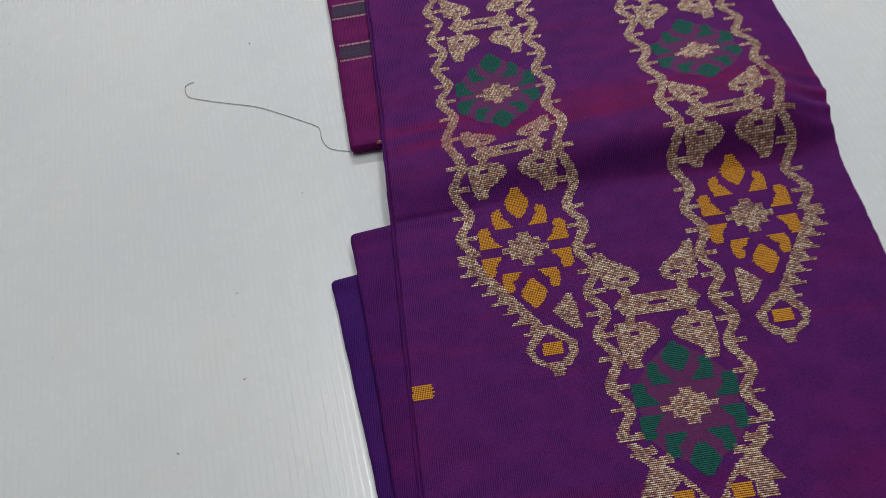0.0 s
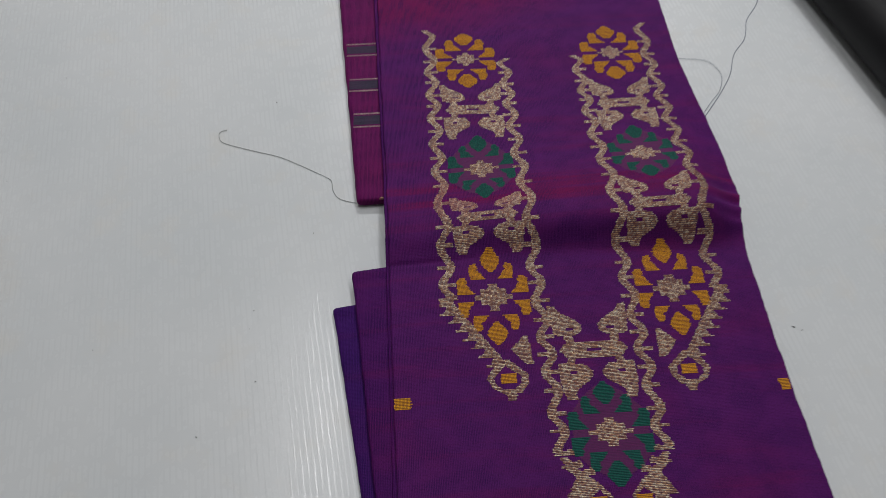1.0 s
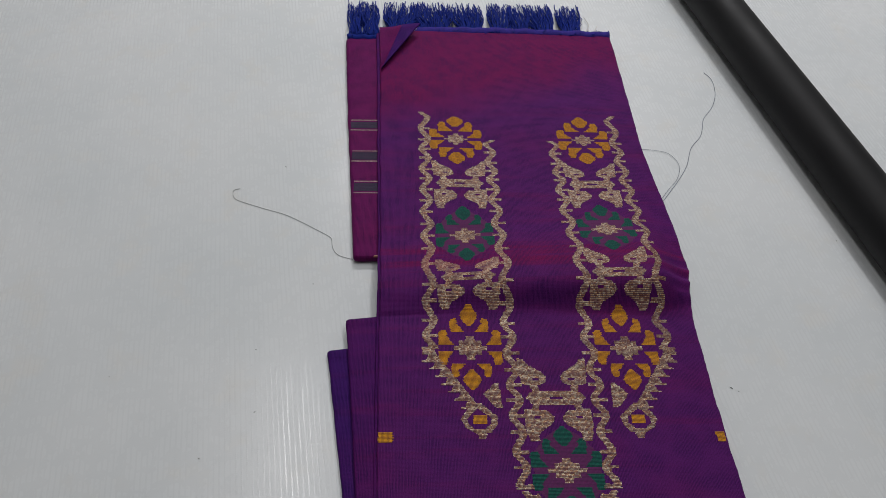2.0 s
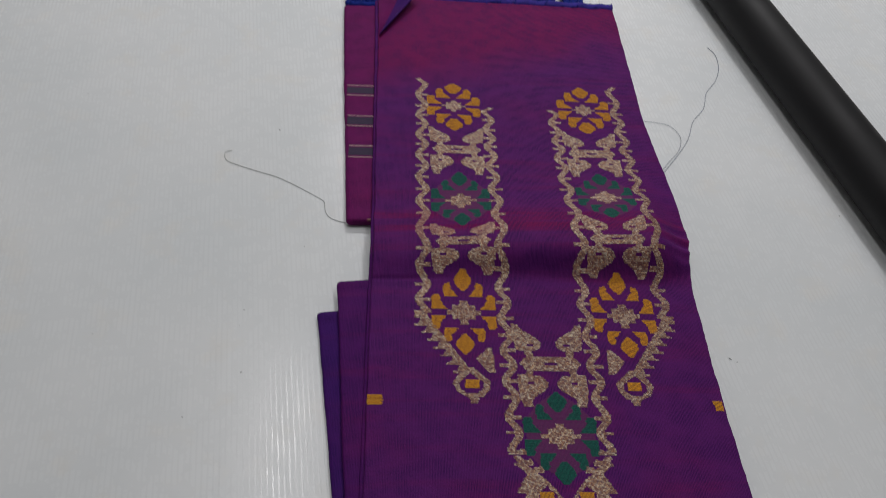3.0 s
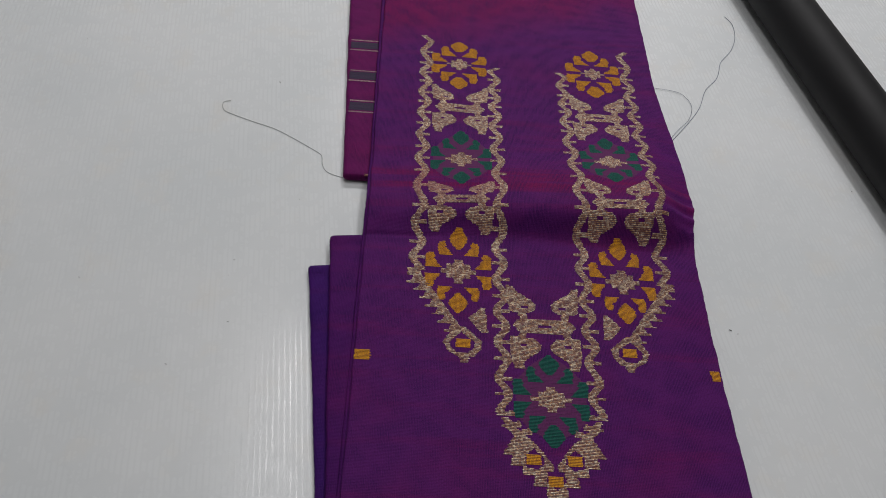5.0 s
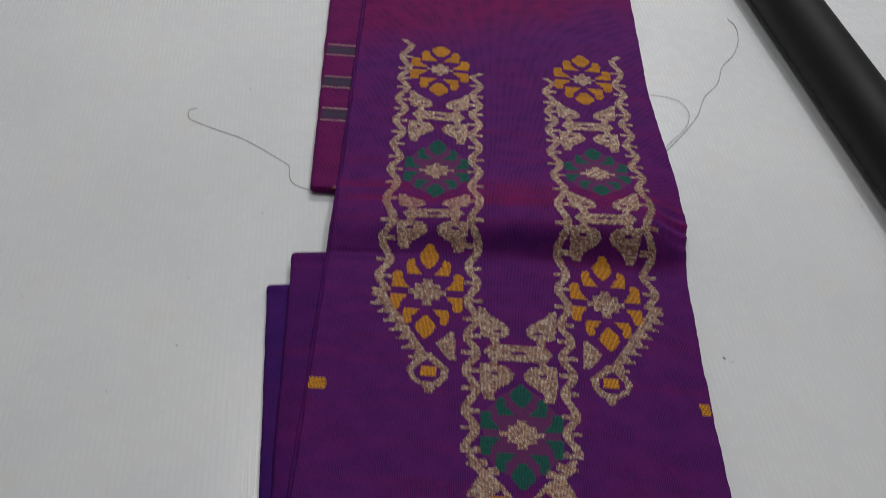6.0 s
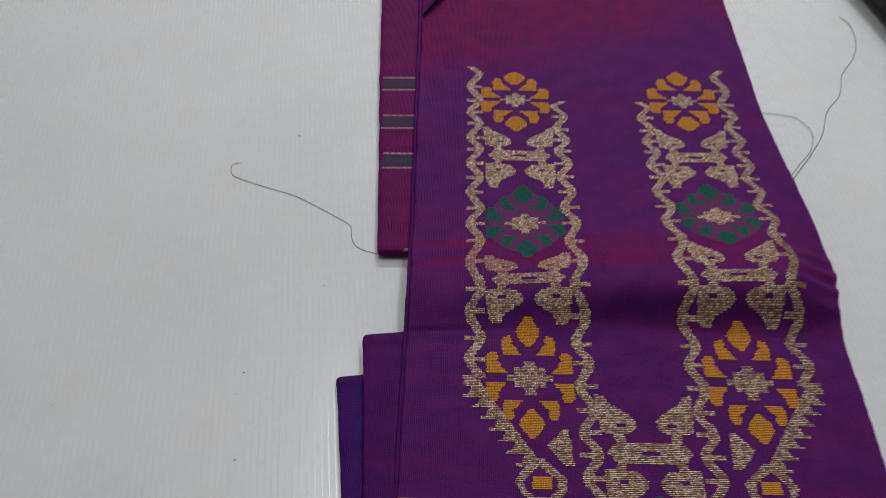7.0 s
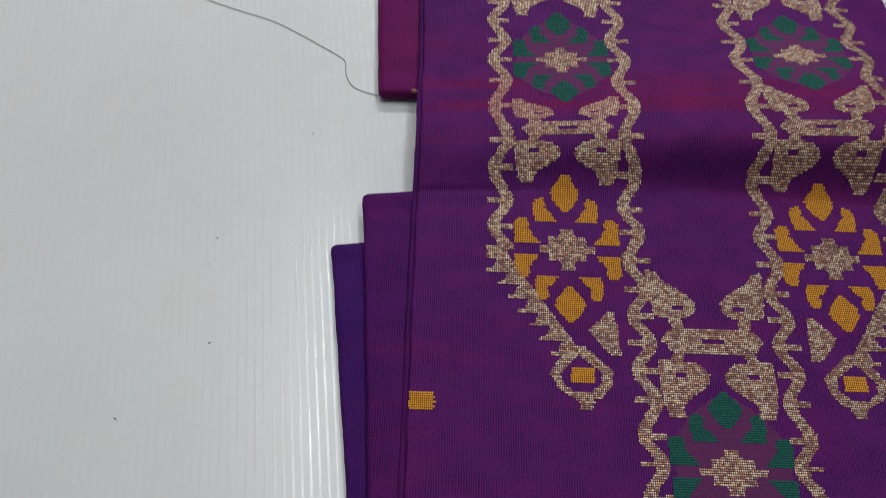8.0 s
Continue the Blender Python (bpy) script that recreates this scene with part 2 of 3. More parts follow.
def lerp_line(table, y):
    """x on a broken line given as (y, x) pairs in rising y."""
    if y <= table[0][0]:
        (ya, xa), (yb, xb) = table[0], table[1]
    elif y >= table[-1][0]:
        (ya, xa), (yb, xb) = table[-2], table[-1]
    else:
        for (ya, xa), (yb, xb) in zip(table, table[1:]):
            if ya <= y <= yb:
                break
    return xa + (xb - xa) * (y - ya) / (yb - ya)


def slab_mesh(name, left, right, y0, y1, bottom, top, nx, ny, mat, skew=0.0, corner=0.004, wavy=0.0006):
    """A soft folded layer of cloth: rounded rims, slightly wavy outline. bottom and top are heights over (x, y)."""
    seed = len(bpy.data.meshes) * 3.7
    edge_r = 0.0026
    ys = [y0 + edge_r * (1 - math.cos(a)) for a in (0.15, 0.5, 0.9, 1.25)]
    ys += [y0 + edge_r + (y1 - y0 - 2 * edge_r) * j / ny for j in range(ny + 1)]
    ys += [y1 - edge_r * (1 - math.cos(a)) for a in (1.25, 0.9, 0.5, 0.15)]
    thick = [math.sin(a) for a in (0.15, 0.5, 0.9, 1.25)]
    thick += [1.0] * (ny + 1) + thick[::-1]
    arc = [radians(a) for a in (-67, -45, -22, 0, 22, 45, 67)]
    verts, ring = [], 0
    for y, s in zip(ys, thick):
        inset = 0.0
        for yc, sign in ((y1 - corner, 1), (y0 + corner, -1)):
            k = (y - yc) * sign / corner
            if k > 0:
                inset = corner * (1 - math.sqrt(max(0, 1 - min(k, 1) ** 2)))
        xl = lerp_line(left, y) + inset + wavy * noise.noise((seed, y * 45, 0)) + wavy * 0.5 * noise.noise((seed, y * 160, 3))
        xr = lerp_line(right, y) - inset + wavy * noise.noise((seed + 9, y * 45, 0)) + wavy * 0.5 * noise.noise((seed, y * 160, 7))
        row = []
        zl0, zl1 = bottom(xl, y), top(xl, y)
        zr0, zr1 = bottom(xr, y), top(xr, y)
        rl, rr = (zl1 - zl0) / 2, (zr1 - zr0) / 2
        for i in range(nx + 1):
            x = xl + rl + (xr - rr - xl - rl) * i / nx
            row.append((x, top(x, y), (top(x, y) + bottom(x, y)) / 2))
        for a in reversed(arc):
            zm = (zr0 + zr1) / 2
            row.append((xr - rr + rr * math.cos(a), zm + rr * math.sin(a), zm))
        nb = 12
        for i in range(nb + 1):
            x = xr - rr + (xl + rl - xr + rr) * i / nb
            row.append((x, bottom(x, y), (top(x, y) + bottom(x, y)) / 2))
        for a in arc:
            zm = (zl0 + zl1) / 2
            row.append((xl + rl - rl * math.cos(a), zm + rl * math.sin(a), zm))
        ring = len(row)
        verts += [(x, y + skew * (x - xl), zm + (z - zm) * s) for x, z, zm in row]
    faces = []
    for j in range(len(ys) - 1):
        for i in range(ring):
            a, b = j * ring + i, j * ring + (i + 1) % ring
            faces.append((a, b, b + ring, a + ring))
    faces += [tuple(range(ring))[::-1], tuple(range((len(ys) - 1) * ring, len(ys) * ring))]
    return mesh_of(name, verts, faces, mat)


# ---- the room, out of view, closed ----
FLOOR_Z, CEIL_Z = -0.76, 2.0
tagged(new("floor", box_mesh("floor", -3, 3, -3, 3, FLOOR_Z - 0.1, FLOOR_Z, FLOOR)), "grey tiled shop floor", "floor", kind="structure")
tagged(new("ceiling", box_mesh("ceiling", -3, 3, -3, 3, CEIL_Z, CEIL_Z + 0.1, WALL)), "plain white ceiling", "ceiling", kind="structure")
for wall, box in (("wall_north", (-3, 3, 3, 3.12)), ("wall_south", (-3, 3, -3.12, -3)), ("wall_east", (3, 3.12, -3, 3)), ("wall_west", (-3.12, -3, -3, 3))):
    tagged(new(wall, box_mesh(wall, *box, FLOOR_Z, CEIL_Z, WALL)), "plain white painted wall", "wall", kind="structure")
for x, y, z, power, turn in LAMPS:
    light = tagged(new("ceiling_light"), "white batten tube light on the ceiling", "ceiling light", "ceiling tube lights")
    light.matrix_basis = pose(x, y, CEIL_Z, 0, 0, turn)
    part("housing", box_mesh("housing", -0.62, 0.62, -0.07, 0.07, -0.055, 0, WALL, 0.008), light)

# ---- table ----
table = tagged(new("table"), "large table covered with a white ribbed sheet", "table")
part("tabletop", box_mesh("tabletop", -0.95, 0.95, -0.55, 1.15, -0.03, 0.0, TABLE, 0.003), table, "white finely ribbed plastic sheet top")
leg = box_mesh("leg", -0.025, 0.025, -0.025, 0.025, FLOOR_Z, -0.03, METAL, 0.003)
for x, y in ((-0.88, -0.48), (0.88, -0.48), (-0.88, 1.08), (0.88, 1.08)):
    part("leg", leg, table).location = (x, y, 0)

# ---- the folded sari ----
sari = tagged(new("folded_sari"), "folded purple silk sari with a gold woven necklace pattern", "sari")


def smoothstep(k):
    k = min(1.0, max(0.0, k))
    return k * k * (3 - 2 * k)


def crest(x):
    return 0.226 + 0.004 * math.sin(9 * x + 0.6) + 0.012 * max(0.0, x - 0.12)


def panel_top(x, y):
    """Height of the upper panel: a soft ridge where the layers below step, and slight waves."""
    t = min(1.0, max(0.0, (x + 0.085) / 0.31))
    z = 0.0170 - 0.0045 * t
    c = crest(x)
    rise = 0.0080 + 0.0225 * t + 0.0010 * math.sin(23 * x)
    d = y - c
    back, front = 0.045 + 0.045 * t, 0.0265 - 0.001 * t
    rise *= 1.0 - 0.72 * smoothstep((x - 0.188) / 0.045)
    z += rise * (math.exp(-(d / back) ** 2) if d > 0 else math.exp(-(d / front) ** 4 * 1.0 - (d / front) ** 2 * 0.5))
    z -= 0.0010 * math.exp(-((y - c + 0.040) / 0.009) ** 2)
    z += 0.0009 * noise.noise((x * 11, y * 9, 1.3)) + 0.0003 * noise.noise((x * 40, y * 35, 5.1))
    z -= 0.0014 * math.exp(-((y - 0.1915 - 0.05 * (x + 0.084)) / 0.0024) ** 2) * min(1.0, max(0.0, (0.015 - x) / 0.06))
    k = min(1.0, max(0.0, (x - 0.185) / 0.04))
    z += 0.0016 * k * math.sin(y * 420 + 1.0) * math.exp(-((y - 0.232) / 0.022) ** 2)
    return z


PANEL_LEFT = [(-0.20, -0.080), (0.0, -0.0815), (0.19, -0.0822), (0.21, -0.0815), (0.30, -0.0825), (0.40, -0.0848), (0.55, -0.0865), (0.646, -0.0895)]
PANEL_RIGHT = [(-0.20, 0.237), (-0.04, 0.2300), (0.10, 0.2262), (0.18, 0.2262), (0.20, 0.2278), (0.215, 0.2275), (0.224, 0.2288), (0.234, 0.2303), (0.247, 0.2322), (0.265, 0.2320), (0.30, 0.2318),
               (0.353, 0.2285), (0.43, 0.2228), (0.59, 0.2222), (0.646, 0.2215)]
PANEL_TOP_Y = 0.644


def lift(f, dz):
    return lambda x, y: f(x, y) + dz


def flat(z, sag=0.0):
    return lambda x, y: z + sag * noise.noise((x * 14, y * 12, z * 900))


def rolled(z, sag, y1, high):
    """A flat layer whose far edge is a soft fold, slightly thicker than the rest."""
    base = flat(z, sag)
    return lambda x, y: base(x, y) + high * math.exp(-((y - y1 + 0.0045) / 0.0042) ** 2) - 0.3 * high * math.exp(-((y - y1 + 0.0125) / 0.0025) ** 2)


layer3 = part("fold_layer", slab_mesh("fold_layer", [(-0.20, -0.086), (-0.037, -0.1021), (0.072, -0.1178), (0.160, -0.131)], [(-0.2, 0.2), (0.16, 0.2)],
              -0.20, 0.1605, flat(0.0002), rolled(0.0060, 0.0006, 0.1605, 0.0010), 40, 110, SILK_LOW, skew=0.13), sari)
layer2 = part("fold_layer", slab_mesh("fold_layer", [(-0.20, -0.078), (-0.039, -0.0935), (0.070, -0.1035), (0.192, -0.1145)], [(-0.2, 0.205), (0.19, 0.205)],
              -0.20, 0.192, flat(0.0062), rolled(0.0112, 0.0006, 0.192, 0.0013), 40, 110, SILK_UNDER, skew=0.1), sari)
end_strip = part("end_piece", slab_mesh("end_piece", [(0.267, -0.1105), (0.375, -0.1175), (0.475, -0.1245), (0.632, -0.1335)], [(0.267, 0.2), (0.632, 0.2)],
                 0.267, 0.634, flat(0.0004), flat(0.0098, 0.0008), 40, 60, SILK_END, skew=0.02), sari, "magenta sari end with slate stripes")
under = part("under_panel", slab_mesh("under_panel", [(y, x - 0.0030 - (0.0012 if y > 0.4 else 0)) for y, x in PANEL_LEFT], [(y, x - 0.004) for y, x in PANEL_RIGHT],
             -0.20, PANEL_TOP_Y - 0.002, lift(panel_top, -0.0058), lift(panel_top, -0.0032), 60, 160, SILK_UNDER), sari)
panel = part("upper_panel", slab_mesh("upper_panel", PANEL_LEFT, PANEL_RIGHT, -0.20, PANEL_TOP_Y, lift(panel_top, -0.0028), panel_top, 150, 640, SILK, wavy=0.0008),
             sari, "purple shot silk panel with woven motifs")


# ---- weaving: motifs are made of raised weft rows over the panel ----
ROW, COL = 0.00118, 0.00100


def inside(poly, x, y):
    hit = False
    j = len(poly) - 1
    for i in range(len(poly)):
        (xi, yi), (xj, yj) = poly[i], poly[j]
        if (yi > y) != (yj > y) and x < (xj - xi) * (y - yi) / (yj - yi) + xi:
            hit = not hit
        j = i
    return hit


def woven(name, polys, holes, mat, parent, label="", full=0.36, proud=0.00036, surface=panel_top, row=ROW, col=COL):
    """One motif: weft rows that fill polys and spare holes, stepped thread by thread."""
    xs = [p[0] for poly in polys for p in poly]
    ys = [p[1] for poly in polys for p in poly]
    verts, faces = [], []
    before = []
    j = math.floor(min(ys) / row)
    i0, i1 = math.floor(min(xs) / col), math.ceil(max(xs) / col)
    while j * row <= max(ys):
        y = (j + 0.5) * row
        run = None
        now = []
        for i in range(i0, i1 + 2):
            x = (i + 0.5) * col
            on = any(inside(p, x, y) for p in polys) and not any(inside(h, x, y) for h in holes)
            if on and run is None:
                run = i
            if not on and run is not None:
                xa, xb = run * col - random.uniform(-0.0002, 0.0006), i * col + random.uniform(-0.0002, 0.0006)
                n = max(1, math.ceil((xb - xa) / 0.0030))
                base = len(verts)
                hw = row * full * random.uniform(0.88, 1.08)
                dy = random.uniform(-0.00006, 0.00006)
                for k in range(n + 1):
                    x = xa + (xb - xa) * k / n
                    za, zb = surface(x, y - 0.0005), surface(x, y + 0.0005)
                    z, slope = (za + zb) / 2, (zb - za) / 0.001
                    for oy, oz in ((-row * 0.5 - dy, 0.00008), (-hw, 0.00018), (-hw * 0.4, proud), (hw * 0.4, proud), (hw, 0.00018), (row * 0.5 - dy, 0.00008)):
                        verts.append((x, y + dy + oy, z + slope * (dy + oy) + oz))
                for k in range(n):
                    for q in range(5):
                        a = base + k * 6 + q
                        faces.append((a, a + 6, a + 7, a + 1))
                now.append((xa, xb, base, n))
                for pa, pb, pbase, pn in before:
                    if pa < xb and xa < pb:
                        faces.append((base, base + n * 6, pbase + 5))
                run = None
        before = now
        j += 1
    if not verts:
        return None
    return part(name, mesh_of(name, verts, faces, mat, smooth=False), parent, label)


def moved(poly, cx, cy, sx=1.0, sy=1.0):
    return [(cx + x * sx, cy + y * sy) for x, y in poly]


def mm(*points):
    return [(x / 1000, y / 1000) for x, y in points]


TOP_PETAL = mm(*[(x * 0.88, y) for x, y in ((-1.6, 36), (1.6, 36), (4.5, 33), (7.5, 30.5), (8.8, 28), (7.5, 25), (4.5, 21.5), (1.8, 19), (-1.8, 19), (-4.5, 21.5), (-7.5, 25), (-8.8, 28), (-7.5, 30.5), (-4.5, 33))])
DIAG_PETAL = mm((16.6, 13.4), (17.2, 22.5), (15.4, 25.2), (11.8, 25.4), (10.4, 22.6), (11.6, 20.4), (9.2, 18.2), (6.8, 15.6), (4.6, 13.4))
SIDE_PETAL = mm((27.2, 2.8), (27.6, 12.4), (25.6, 15), (21.4, 15), (20.2, 12.2), (20.6, 9.8), (18.6, 7.4), (16.4, 5.2), (14.6, 2.8))
STAR = mm((-14.5, -1.6), (-9.5, -1.6), (-9.5, -6.2), (-5.6, -6.2), (-5.6, -5), (-2.8, -8), (-2.8, -10), (2.8, -10), (2.8, -8), (5.6, -5), (5.6, -6.2), (9.5, -6.2),
          (9.5, -1.6), (14.5, -1.6), (14.5, 1.6), (9.5, 1.6), (9.5, 6.2), (5.6, 6.2), (5.6, 5), (2.8, 8), (2.8, 10), (-2.8, 10), (-2.8, 8), (-5.6, 5), (-5.6, 6.2), (-9.5, 6.2), (-9.5, 1.6), (-14.5, 1.6))
HALO = mm((-5, 37), (5, 37), (18, 27), (27.6, 14), (27.6, -14), (18, -26), (8, -32), (-8, -32), (-18, -26), (-27.6, -14), (-27.6, 14), (-18, 27))


FULL_DIAG = mm((17.8, 12.4), (18.6, 22.5), (16.6, 26.4), (12.0, 26.6), (10.2, 23), (10.6, 20.2), (7.6, 17.6), (4.8, 14.8), (2.8, 12.4))
FULL_SIDE = mm((27.4, 2.0), (27.8, 12.6), (25.8, 15.4), (20.8, 15.4), (19.4, 12.4), (19.8, 9.4), (16.6, 6.8), (14.0, 4.4), (12.0, 2.0))
FULL_TOP = [(x * 1.2, y * 1.0) for x, y in TOP_PETAL]


def flower(cx, cy, half_width, up, down, mat, halo=False, full=False):
    sx = half_width / 0.0275
    diag, wide, tip = (FULL_DIAG, FULL_SIDE, FULL_TOP) if full else (DIAG_PETAL, SIDE_PETAL, TOP_PETAL)
    petals = []
    for mx in (1, -1):
        for my in (1, -1):
            sy = up / 0.0360 if my > 0 else down / 0.0360
            petals += [moved(diag, cx, cy, sx * mx, sy * my), moved(wide, cx, cy, sx * mx, sy * my)]
    petals += [moved(tip, cx, cy, sx, up / 0.036), moved(tip, cx, cy, sx, -down / 0.036)]
    star = moved(STAR, cx, cy, sx * (0.86 if full else 1), (up + down) / 0.072 * (0.86 if full else 1))
    for p in petals:
        woven("petal", [p], [], mat, panel, full=0.33)
    woven("star", [star], [], ZARI, panel, "pale gold woven star")
    if halo:
        woven("flower_ground", [moved(HALO, cx, cy, sx * 0.93, (up + down) / 0.072 * 0.90)], petals + [star], PINK, panel, full=0.47, proud=0.00020)


OUTER_BENDS = (483, 473, 454, 435, 420, 405, 388, 374, 357, 341, 324, 306, 289, 270, 247, 221, 205.5, 187.5, 169.5, 154)
INNER_BENDS = (437, 430, 416, 400, 386, 373, 358, 343, 325, 306, 287, 265, 244, 222, 204, 184, 168, 150, 133, 117, 102, 87, 71, 53, 39, 22)


def zigzag(x, bends, side):
    """A wavy gold line through bends at the given heights in mm, with a short bar across from each bend."""
    amp, w = 0.0041, 0.0034
    polys = []
    ys = [b / 1000 for b in bends]
    for k, y in enumerate(ys):
        xa, xb = x + side * amp, x - side * amp
        if k + 1 < len(ys):
            # a rounded swing from this bend to the next
            steps = [(xa + (xb - xa) * (0.5 - 0.5 * math.cos(math.pi * q / 8)), y + (ys[k + 1] - y) * q / 8) for q in range(9)]
            polys.append([(px - w, py) for px, py in steps] + [(px + w, py) for px, py in reversed(steps)])
        if k > 1:
            reach = amp + w - 0.0004 + 0.0006 * math.sin(k * 2.3)
            bx = sorted((xa, x - side * reach))
            polys.append([(bx[0], y + 0.0017), (bx[1], y + 0.0017), (bx[1], y - 0.0018), (bx[0], y - 0.0018)])
        side = -side
    return polys


BAR = mm((-28, 0), (-24.5, 3.5), (-23, 6.5), (-19, 6.8), (19, 6.8), (23, 6.5), (24.5, 3.5), (28, 0), (24.5, -3.5), (23, -6.8), (19, -7.2), (-19, -7.2), (-23, -6.8), (-24.5, -3.5))
SLIT = mm((-6, -1.4), (6, -1.4), (6, 1.6), (-6, 1.6))
UPPER_NECK = mm((-23.5, 15), (-16.5, 15), (-14.5, 6), (-21, 6))
LOWER_NECK = mm((-21.5, -6), (-15.5, -6), (-17.5, -13), (-24, -13))
LOWER_LEAF = mm((-31, -11.5), (-22, -11.2), (-10, -13), (-5, -18), (-3.8, -22), (-7, -27.5), (-13, -31), (-18, -35), (-20, -39), (-19.6, -43.5), (-27, -43.5), (-29.5, -36), (-31, -24))
LOWER_EYE = mm((-22.5, -18.4), (-16.5, -18.4), (-16.5, -21), (-22.5, -21))
UPPER_LEAF = mm((-32.4, 43), (-27, 42), (-24.5, 37), (-18, 32.5), (-11, 27.5), (-7.4, 23), (-7.8, 16.5), (-14, 13), (-25, 13.5), (-30, 15), (-31.8, 26))
UPPER_EYE = mm((-20, 21), (-13.5, 21), (-13.5, 18.6), (-20, 18.6))


def leaf_knot(cx, cy, sx=1.0, up=1.0, down=1.0):
    """Four leaves joined by a bar, between two flowers."""
    woven("bar_motif", [moved(BAR, cx, cy, sx, min(1, (up + down) / 2))], [moved(SLIT, cx, cy)], ZARI, panel)
    for mx in (1, -1):
        woven("leaf", [moved(UPPER_LEAF, cx, cy, sx * mx, up), moved(UPPER_NECK, cx, cy, sx * mx, up)], [moved(UPPER_EYE, cx, cy, sx * mx, up)], ZARI, panel)
        woven("leaf", [moved(LOWER_LEAF, cx, cy, sx * mx, down), moved(LOWER_NECK, cx, cy, sx * mx, down)], [moved(LOWER_EYE, cx, cy, sx * mx, down)], ZARI, panel)


MID = 0.0790
for side in (-1, 1):
    cx = MID + side * 0.0745
    flower(cx - 0.002 * (side < 0), 0.4365 + 0.0025 * (side > 0), 0.0300, 0.0395, 0.0395, YELLOW, full=True)
    if side < 0:
        flower(cx + 0.0005, 0.2880, 0.0300, 0.0445, 0.0385, GREEN, halo=True)
    else:
        flower(cx + 0.0005, 0.2925, 0.0295, 0.0420, 0.0345, GREEN, halo=True)
    flower(cx - 0.0010, 0.1560, 0.0295, 0.0475, 0.0435, YELLOW)
    leaf_knot(cx - 0.0005, 0.3670, 0.95, 0.80, 0.86)
    leaf_knot(cx, 0.2290, 0.98, 0.56 if side < 0 else 0.78, 0.72)
    # outer and inner wavy lines
    woven("wavy_line", zigzag(MID + side * 0.1128, OUTER_BENDS, side), [], ZARI, panel)
    woven("wavy_line", zigzag(MID + side * 0.0380, INNER_BENDS, -side), [], ZARI, panel)
    # comb-edged slope that ends in a loop
    slope = [(-0.1145, 0.163), (-0.1095, 0.163), (-0.1095, 0.152), (-0.0725, 0.0975), (-0.0760, 0.0945), (-0.1145, 0.149)]
    comb = [slope]
    for k in range(2):
        comb.append([(-0.1215, 0.1545 - k * 0.0055), (-0.110, 0.1545 - k * 0.0055), (-0.110, 0.1575 - k * 0.0055), (-0.1215, 0.1575 - k * 0.0055)])
    for k in range(7):
        x, y = -0.1140 + k * 0.0056, 0.1410 - k * 0.0079
        comb.append([(x - 0.0065, y), (x + 0.0062, y), (x - 0.0004, y + 0.0082), (x - 0.0030, y + 0.0022), (x - 0.0065, y + 0.0016)])
    woven("comb_line", [[(MID - side * x, y) for x, y in p] for p in comb], [], ZARI, panel)
    lx, ly = -0.0712, 0.0832
    ring = [(-0.004, 0.0165), (0.001, 0.0165), (0.0095, 0.0085), (0.0160, 0.0030), (0.0150, -0.0055), (0.0085, -0.0125), (0.0050, -0.0130), (0.0040, -0.0180), (-0.0020, -0.0180), (-0.0025, -0.0135), (-0.0120, -0.0085), (-0.0165, 0.0000), (-0.0130, 0.0070)]
    gap = [(-0.0015, 0.0110), (0.0050, 0.0060), (0.0108, 0.0010), (0.0100, -0.0040), (0.0050, -0.0085), (-0.0040, -0.0092), (-0.0100, -0.0050), (-0.0115, 0.0000), (-0.0080, 0.0050)]
    woven("loop", [[(MID - side * (lx + x), ly + y) for x, y in ring]], [[(MID - side * (lx + x), ly + y) for x, y in gap]], ZARI, panel)
    sq = [(-0.0062, -0.0040), (0.0062, -0.0040), (0.0062, 0.0040), (-0.0062, 0.0040)]
    woven("square", [[(MID - side * (lx + x), ly + y) for x, y in sq]], [], YELLOW, panel, full=0.46)
    fan = [(-0.0660, 0.1075), (-0.0565, 0.1185), (-0.0520, 0.1195), (-0.0502, 0.0940), (-0.0550, 0.0945), (-0.0600, 0.0995)]
    woven("fan", [[(MID - side * x, y) for x, y in fan]], [], ZARI, panel)

